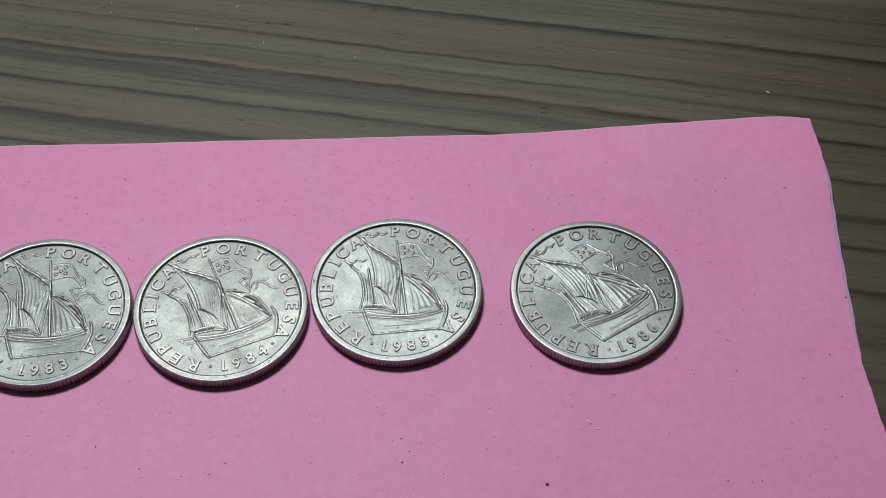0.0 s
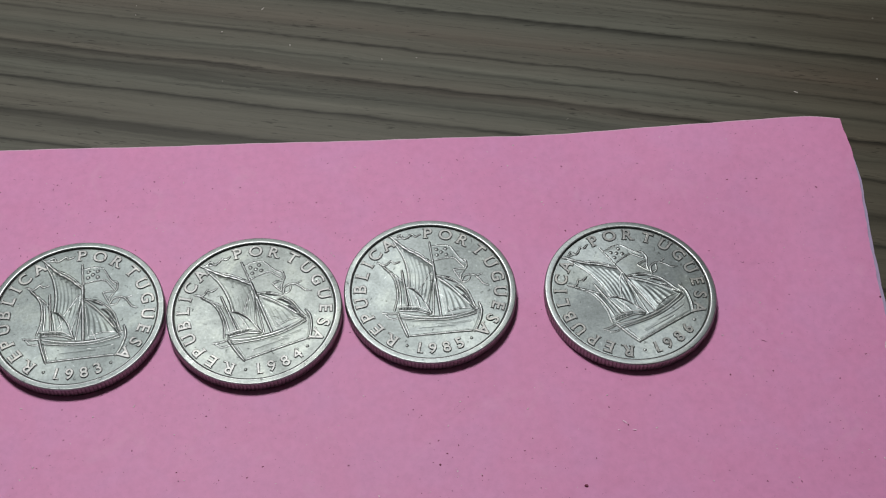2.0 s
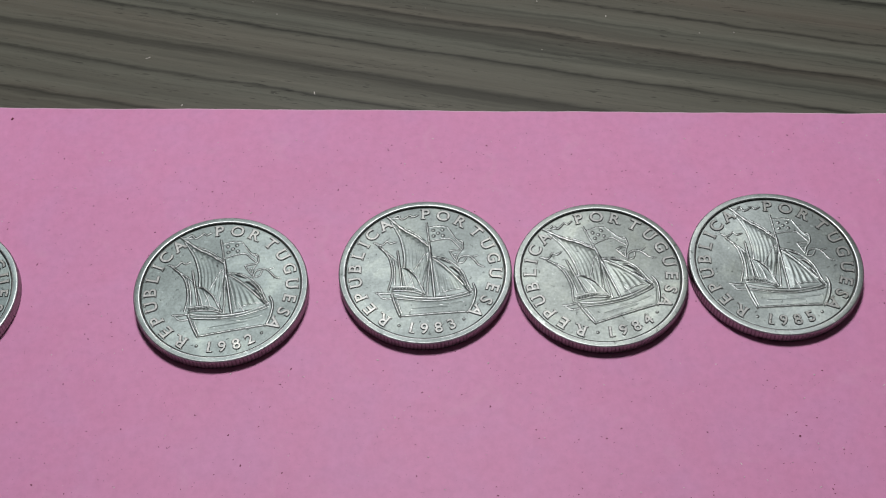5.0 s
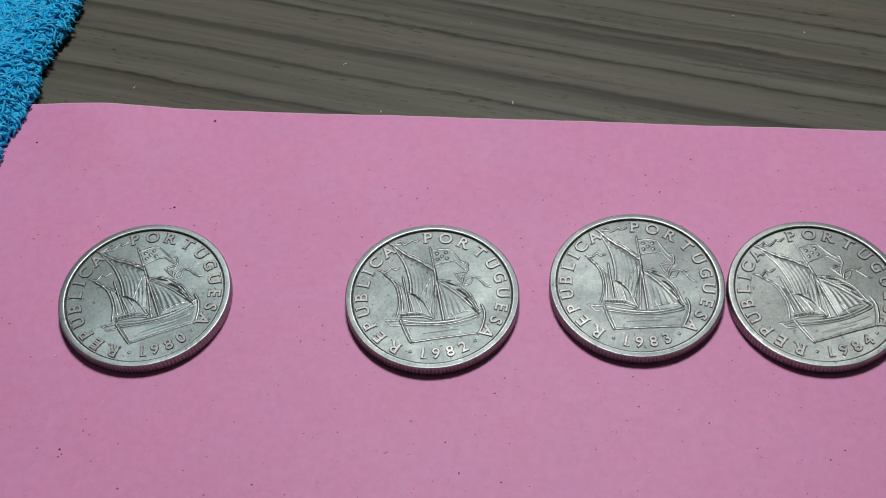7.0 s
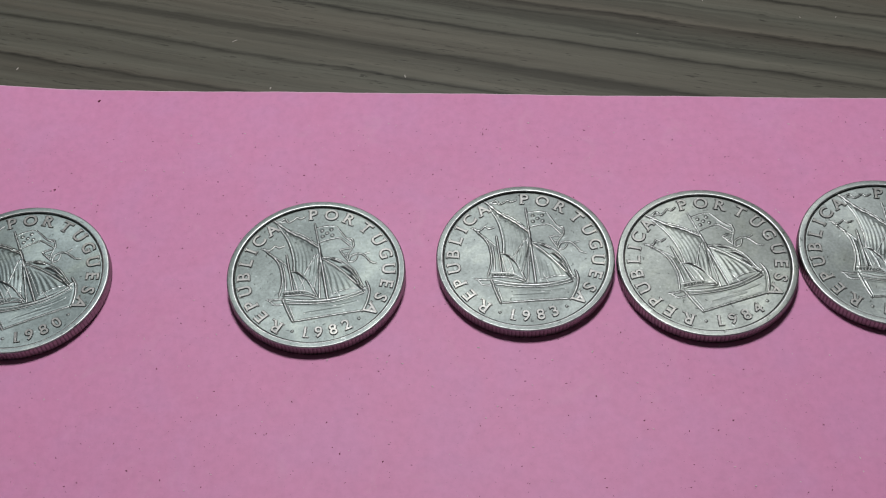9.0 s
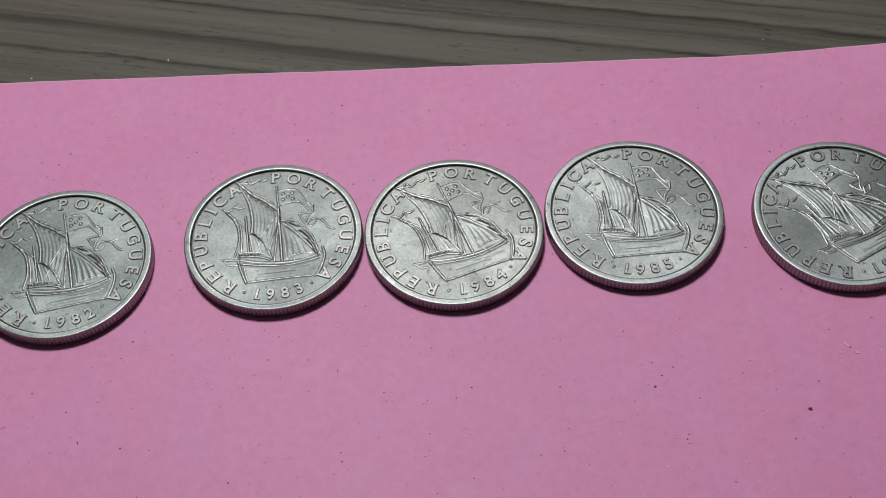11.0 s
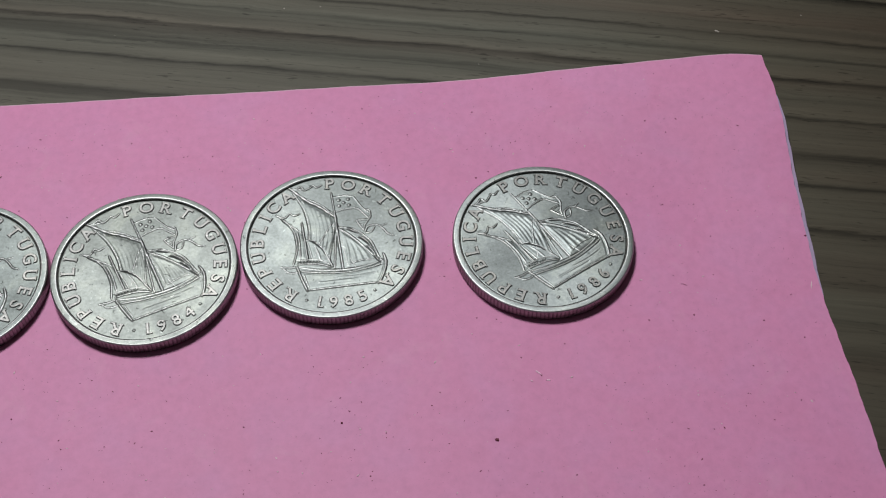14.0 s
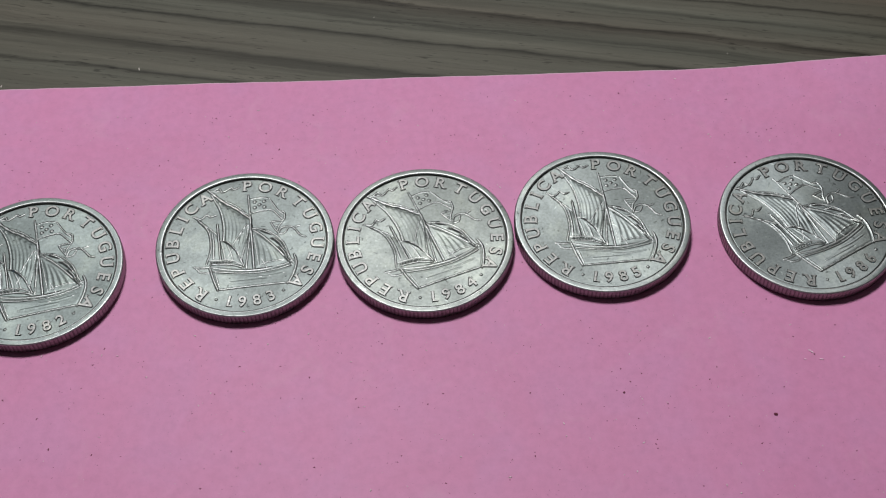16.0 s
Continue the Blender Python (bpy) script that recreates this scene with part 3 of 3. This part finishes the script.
def add_serifs(me, ch, rim):
    """Short cross bars at the ends of a letter's strokes."""
    xs, ys = [v.co.x / MM for v in me.vertices], [v.co.y / MM for v in me.vertices]
    edge = 0.125 if rim else 0.05
    w, h, top, foot = (0.42, 0.17, 0.002, -0.002) if rim else (0.33, 0.085, 0.10, -0.1)
    bm = bmesh.new()
    bm.from_mesh(me)
    for side, end in SERIFS.get(ch, ()):
        x = (max(xs) - edge - 0.18) if side > 0 else (min(xs) + edge + 0.18) if side < 0 else (0.3 if ch == "1" else 0.0)
        y = (max(ys) - edge - 0.06) if end > 0 else (min(ys) + edge + 0.06)
        q = [bm.verts.new(((x + a * w * k) * MM, (y + b * h * k) * MM, z * MM)) for k, z in ((1.0, foot), (0.85, top)) for a, b in ((-1, -1), (1, -1), (1, 1), (-1, 1))]
        for f in ((4, 5, 6, 7), (0, 1, 5, 4), (1, 2, 6, 5), (2, 3, 7, 6), (3, 0, 4, 7)):
            bm.faces.new([q[k] for k in f])
    bm.to_mesh(me)
    bm.free()


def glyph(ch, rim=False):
    """A raised character, or the thin dark ring round its foot."""
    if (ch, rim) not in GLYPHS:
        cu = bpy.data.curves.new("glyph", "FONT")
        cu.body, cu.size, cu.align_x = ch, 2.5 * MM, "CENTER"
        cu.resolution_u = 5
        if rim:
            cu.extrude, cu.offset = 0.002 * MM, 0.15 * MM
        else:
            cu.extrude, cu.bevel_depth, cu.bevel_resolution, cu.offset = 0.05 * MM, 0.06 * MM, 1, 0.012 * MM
        ob = bpy.data.objects.new("glyph", cu)
        scene.collection.objects.link(ob)
        me = bpy.data.meshes.new_from_object(ob.evaluated_get(bpy.context.evaluated_depsgraph_get()))
        bpy.data.objects.remove(ob)
        ys = [v.co.y for v in me.vertices]
        xs = [v.co.x for v in me.vertices]
        mid = Vector(((max(xs) + min(xs)) / 2, (max(ys) + min(ys)) / 2, 0))
        for v in me.vertices:
            v.co -= mid
            v.co.x *= 1.0
        add_serifs(me, ch, rim)
        me.materials.clear()
        me.materials.append(DARK_METAL if rim else METAL)
        if not rim:
            me.materials.append(STRUCK)
            for f in me.polygons:
                f.material_index = int(f.normal.z > 0.8)
        me.name = "tarnish" if rim else "letter"
        GLYPHS[ch, rim] = me
    return GLYPHS[ch, rim]


def put_letter(name, ch, radius, angle, upright, coin, size=1.0):
    a = math.radians(angle)
    ob = part(name, glyph(ch), coin)
    turn = angle + 90 if upright else angle - 90
    ob.matrix_basis = pose(radius * math.cos(a) * MM, radius * math.sin(a) * MM, (FIELD + 0.05) * MM, 0, 0, turn) @ Matrix.Diagonal((size, size, 1, 1))
    ring = part("tarnish", glyph(ch, True), ob, "dark ring round the letter")
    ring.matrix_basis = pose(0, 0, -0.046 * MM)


def build_coin():
    coin = new("coin")
    part("body", coin_body(), coin)
    for me in RELIEFS:
        part(me.name, me, coin)
    for ch, a in zip("REPUBLICA", (-126.3, -141.2, -155.3, -169.6, -183.3, -197.2, -208.6, -219.8, -234.6)):
        put_letter("letter", ch, 9.95, a, False, coin)
    for ch, a in zip("PORTUGUESA", (88.8, 74.0, 58.0, 41.8, 26.3, 11.4, -4.0, -18.5, -31.8, -45.0)):
        put_letter("letter", ch, 9.95, a, False, coin)
    for a in (-112.2, -57.4):
        q = math.radians(a)
        part("stop", relief("stop", bumps=[(9.75 * math.cos(q), 9.75 * math.sin(q), 0.2, 0.11)], cell=0.05), coin)
    return coin


COINS = [("1983", -77.8, 3.5, -0.7), ("1980", -147.28, 2.0, 18.5), ("1982", -106.5, 1.7, 6.0), ("1984", -53.1, 2.0, 14.0), ("1985", -28.3, 2.9, -2.5), ("1986", 0.0, 0.0, 23.2)]
first = build_coin()
made = [first] + [copy_thing(first, Matrix.Identity(4)) for _ in COINS[1:]]
for coin, (year, x, y, turn) in zip(made, COINS):
    coin.matrix_basis = pose(x * MM, y * MM, 0.02 * MM, 0, 0, turn)
    for ch, a in zip(year, (-102.0, -91.2, -79.6, -68.4)):
        put_letter("numeral", ch, 9.65, a, True, coin, 0.92)
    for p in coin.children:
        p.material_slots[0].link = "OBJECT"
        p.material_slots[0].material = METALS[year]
    tagged(coin, "silver-grey cupronickel coin with relief sailing ship, dated %s, on pink paper" % year, "coin", "row of coins")


# ---- grit and dust on the paper and the table ----
def grain_mesh(name, count, spots, mat, seed, flat=0.5):
    """Many small irregular grains in one mesh; spots() gives the place, size and stretch of each in millimetres."""
    rng = random.Random(seed)
    verts, faces = [], []
    for _ in range(count):
        x, y, z, r, stretch = spots(rng)
        turn, n, base = rng.uniform(0, math.pi), 6, len(verts)
        ca, sa = math.cos(turn), math.sin(turn)
        for lift, wide in ((0.0, 1.0), (flat * r, 0.75)):
            for k in range(n):
                a = 2 * math.pi * k / n
                q = r * wide * rng.uniform(0.75, 1.2)
                px, py = q * stretch * math.cos(a), q * math.sin(a)
                verts.append(((x + px * ca - py * sa) * MM, (y + px * sa + py * ca) * MM, (z + lift) * MM))
        for k in range(n):
            m = (k + 1) % n
            faces.append((base + k, base + m, base + n + m, base + n + k))
        faces.append(tuple(range(base + n, base + 2 * n)))
    return mesh_from(name, verts, faces, mat, False)


def on_paper(rng, small, large, stretch):
    x, y = rng.uniform(-180, 34), rng.uniform(-45, 30)
    return x, y, float(paper_lift(x, y)) + 0.01, small + (large - small) * rng.random() ** 4, rng.uniform(1, stretch)


def on_table(rng):
    return rng.uniform(-190, 90), rng.uniform(30, 90), TABLE_Z / MM + 0.01, rng.uniform(0.03, 0.10), rng.choice((1, 1, 1.5, 4))


tagged(new("dark_grit", grain_mesh("dark_grit", 2400, lambda r: on_paper(r, 0.03, 0.088, 2.2), DARK, 3)), "fine dark grit scattered over the pink paper", "grit", kind="stuff")
tagged(new("pale_dust", grain_mesh("pale_dust", 900, lambda r: on_paper(r, 0.03, 0.11, 2.5), PALE, 4)), "pale dust flecks scattered over the pink paper", "dust", kind="stuff")
tagged(new("table_dust", grain_mesh("table_dust", 30, on_table, DUST, 5)), "pale dust flecks scattered over the wooden table", "dust", kind="stuff")


def crumb(name, label, x, y, r, stretch, mat, turn, seed):
    me = grain_mesh(name, 1, lambda q: (0, 0, 0, r, stretch), mat, seed, 0.7)
    ob = new(name, me)
    z = float(paper_lift(x, y)) if y < far_edge(x) and x < 36 else TABLE_Z / MM
    ob.matrix_basis = pose(x * MM, y * MM, (z + 0.01) * MM, 0, 0, turn)
    tagged(ob, label, "crumb")


for k, (x, y, r, stretch) in enumerate(((-11.0, -28.3, 0.22, 1.3), (-29.6, -23.5, 0.15, 1.2), (-145.9, 18.8, 0.16, 1.3), (-141.9, 36.1, 0.19, 1.4), (-155.2, -21.7, 0.15, 1.2), (-169.5, 31.6, 0.14, 1.6))):
    crumb("dark_crumb", "small dark crumb lying on the pink paper", x, y, r, stretch, DARK, 20 * k, 20 + k)
for k, (x, y, turn) in enumerate(((-5.3, -20.7, 60), (-3.2, -20.9, 100), (-4.3, -19.6, 20))):
    crumb("pale_fleck", "pale scratch-like fleck lying on the pink paper", x, y, 0.10 + 0.02 * k, 2.0 + k, CHALK, turn, 40 + k)

for k, (x, y, r, stretch) in enumerate(((36.0, -2.6, 0.2, 1.5), (35.9, -3.6, 0.14, 1.2), (17.6, -13.8, 0.1, 1.2))):
    crumb("dark_crumb", "small dark crumb lying near the pink paper's torn edge", x, y, r, stretch, DARK, 35 * k, 60 + k)
crumb("hair", "short dark hair lying on the pink paper", 17.5, -8.9, 0.05, 9.0, DARK, -12, 70)
crumb("pale_fleck", "pale crease fleck at the pink paper's edge", 34.4, -11.2, 0.08, 8.0, PALE, 15, 71)
for k, (x, y, r, stretch) in enumerate(((-50.8, 64.8, 0.09, 5), (-72.2, 65.2, 0.1, 1.4), (-57.7, 59.9, 0.12, 1.2), (-46.5, 55.8, 0.09, 3), (-31.5, 51.2, 0.1, 1.5), (-25.8, 51.0, 0.09, 1.2),
                                        (35.2, 37.8, 0.1, 5), (-122.3, 49.6, 0.07, 9), (-115.8, 39.0, 0.1, 2.5), (-109.4, 65.6, 0.06, 14))):
    crumb("table_fleck", "pale dust fleck lying on the wooden table", x, y, r, stretch, DUST, 0, 80 + k)

# ---- blue cloth ----
CLOTH_TOP = 4.0


def cloth_edge(y):
    """The cloth's border, x for each y, in millimetres."""
    return -176.7 + 0.165 * (y - 28) + 0.5 * np.sin(y * 0.35) + 0.3 * np.sin(y * 0.9 + 1)


def cloth_height(x, y):
    into = np.clip(cloth_edge(y) - x, 0, None)
    return 0.5 + CLOTH_TOP * (1 - np.exp(-into / 2.2)) + 0.5 * np.sin(x * 0.12) * np.sin(y * 0.1) * ease(into / 12)


def cloth_sheet():
    nx, ny = 70, 120
    verts, faces = [], []
    ys = np.linspace(-60, 130, ny)
    for under in (0, 1):
        for y in ys:
            for i in range(nx):
                into = 80 * (i / (nx - 1)) ** 2
                x = float(cloth_edge(y)) - into
                low = (0.25 if y < 39 else TABLE_Z / MM + 0.05) if i < 3 else 0.25
                verts.append((x * MM, y * MM, (low if under else float(cloth_height(x, y)) - 0.4) * MM))
    n = nx * ny
    for j in range(ny - 1):
        for i in range(nx - 1):
            a = j * nx + i
            faces.append((a, a + nx, a + nx + 1, a + 1))
            faces.append((n + a, n + a + 1, n + a + nx + 1, n + a + nx))
    ring = [i for i in range(nx)] + [j * nx + nx - 1 for j in range(1, ny)] + [(ny - 1) * nx + i for i in range(nx - 2, -1, -1)] + [j * nx for j in range(ny - 2, 0, -1)]
    for a, b in zip(ring, ring[1:] + ring[:1]):
        faces.append((a, b, n + b, n + a))
    return mesh_from("weave", verts, faces, BLUE)


def cloth_pile(count, seed):
    """Short looped tufts standing and lying over the cloth and out past its border."""
    rng = random.Random(seed)
    verts, faces = [], []
    for k in range(count):
        y = rng.uniform(18, 80) if k % 4 else rng.uniform(-50, 120)
        into = -0.2 if k % 9 == 0 else 26 * rng.random() ** 1.5 if k % 4 else 50 * rng.random()
        x = float(cloth_edge(y)) - into
        z = float(cloth_height(x, y)) - 0.5
        if into < 1.5:
            z = rng.uniform(0.4, 2.2) + into
        out = math.radians(rng.gauss(-15, 55) if into < 2 else rng.uniform(-180, 180))
        length, r = rng.uniform(1.4, 2.6), rng.uniform(0.19, 0.29)
        high, curl, phase = rng.uniform(0.10, 0.26), rng.uniform(0.3, 0.9), rng.uniform(0, 6.3)
        d = Vector((math.cos(out), math.sin(out), 0))
        side = Vector((-d.y, d.x, 0))
        base, rings = len(verts), 8
        p0 = Vector((x, y, z))
        for i in range(rings):
            s = i / (rings - 1)
            rise = math.sin(s * math.pi) * length * (high if into > 1.5 else 0.2)
            c = p0 + d * (length * s) + Vector((0, 0, rise)) + side * (curl * (math.sin(s * 4.2 + phase) - math.sin(phase)))
            w = r * (0.7 if i in (0, rings - 1) else 1.0)
            for q in range(5):
                a = 2 * math.pi * q / 5
                verts.append(tuple((c + side * (w * math.cos(a)) + Vector((0, 0, w * math.sin(a)))) * MM))
        for i in range(rings - 1):
            for q in range(5):
                m = (q + 1) % 5
                faces.append((base + i * 5 + q, base + i * 5 + m, base + i * 5 + 5 + m, base + i * 5 + 5 + q))
        faces.append(tuple(base + 5 * (rings - 1) + q for q in range(5)))
    return mesh_from("nap", verts, faces, BLUE)


cloth = tagged(new("cloth"), "bright blue terry cloth with a fuzzy looped border", "cloth")
part("weave", cloth_sheet(), cloth)
tagged(part("nap", cloth_pile(13000, 11), cloth, "short fuzzy blue loops"), kind="stuff")
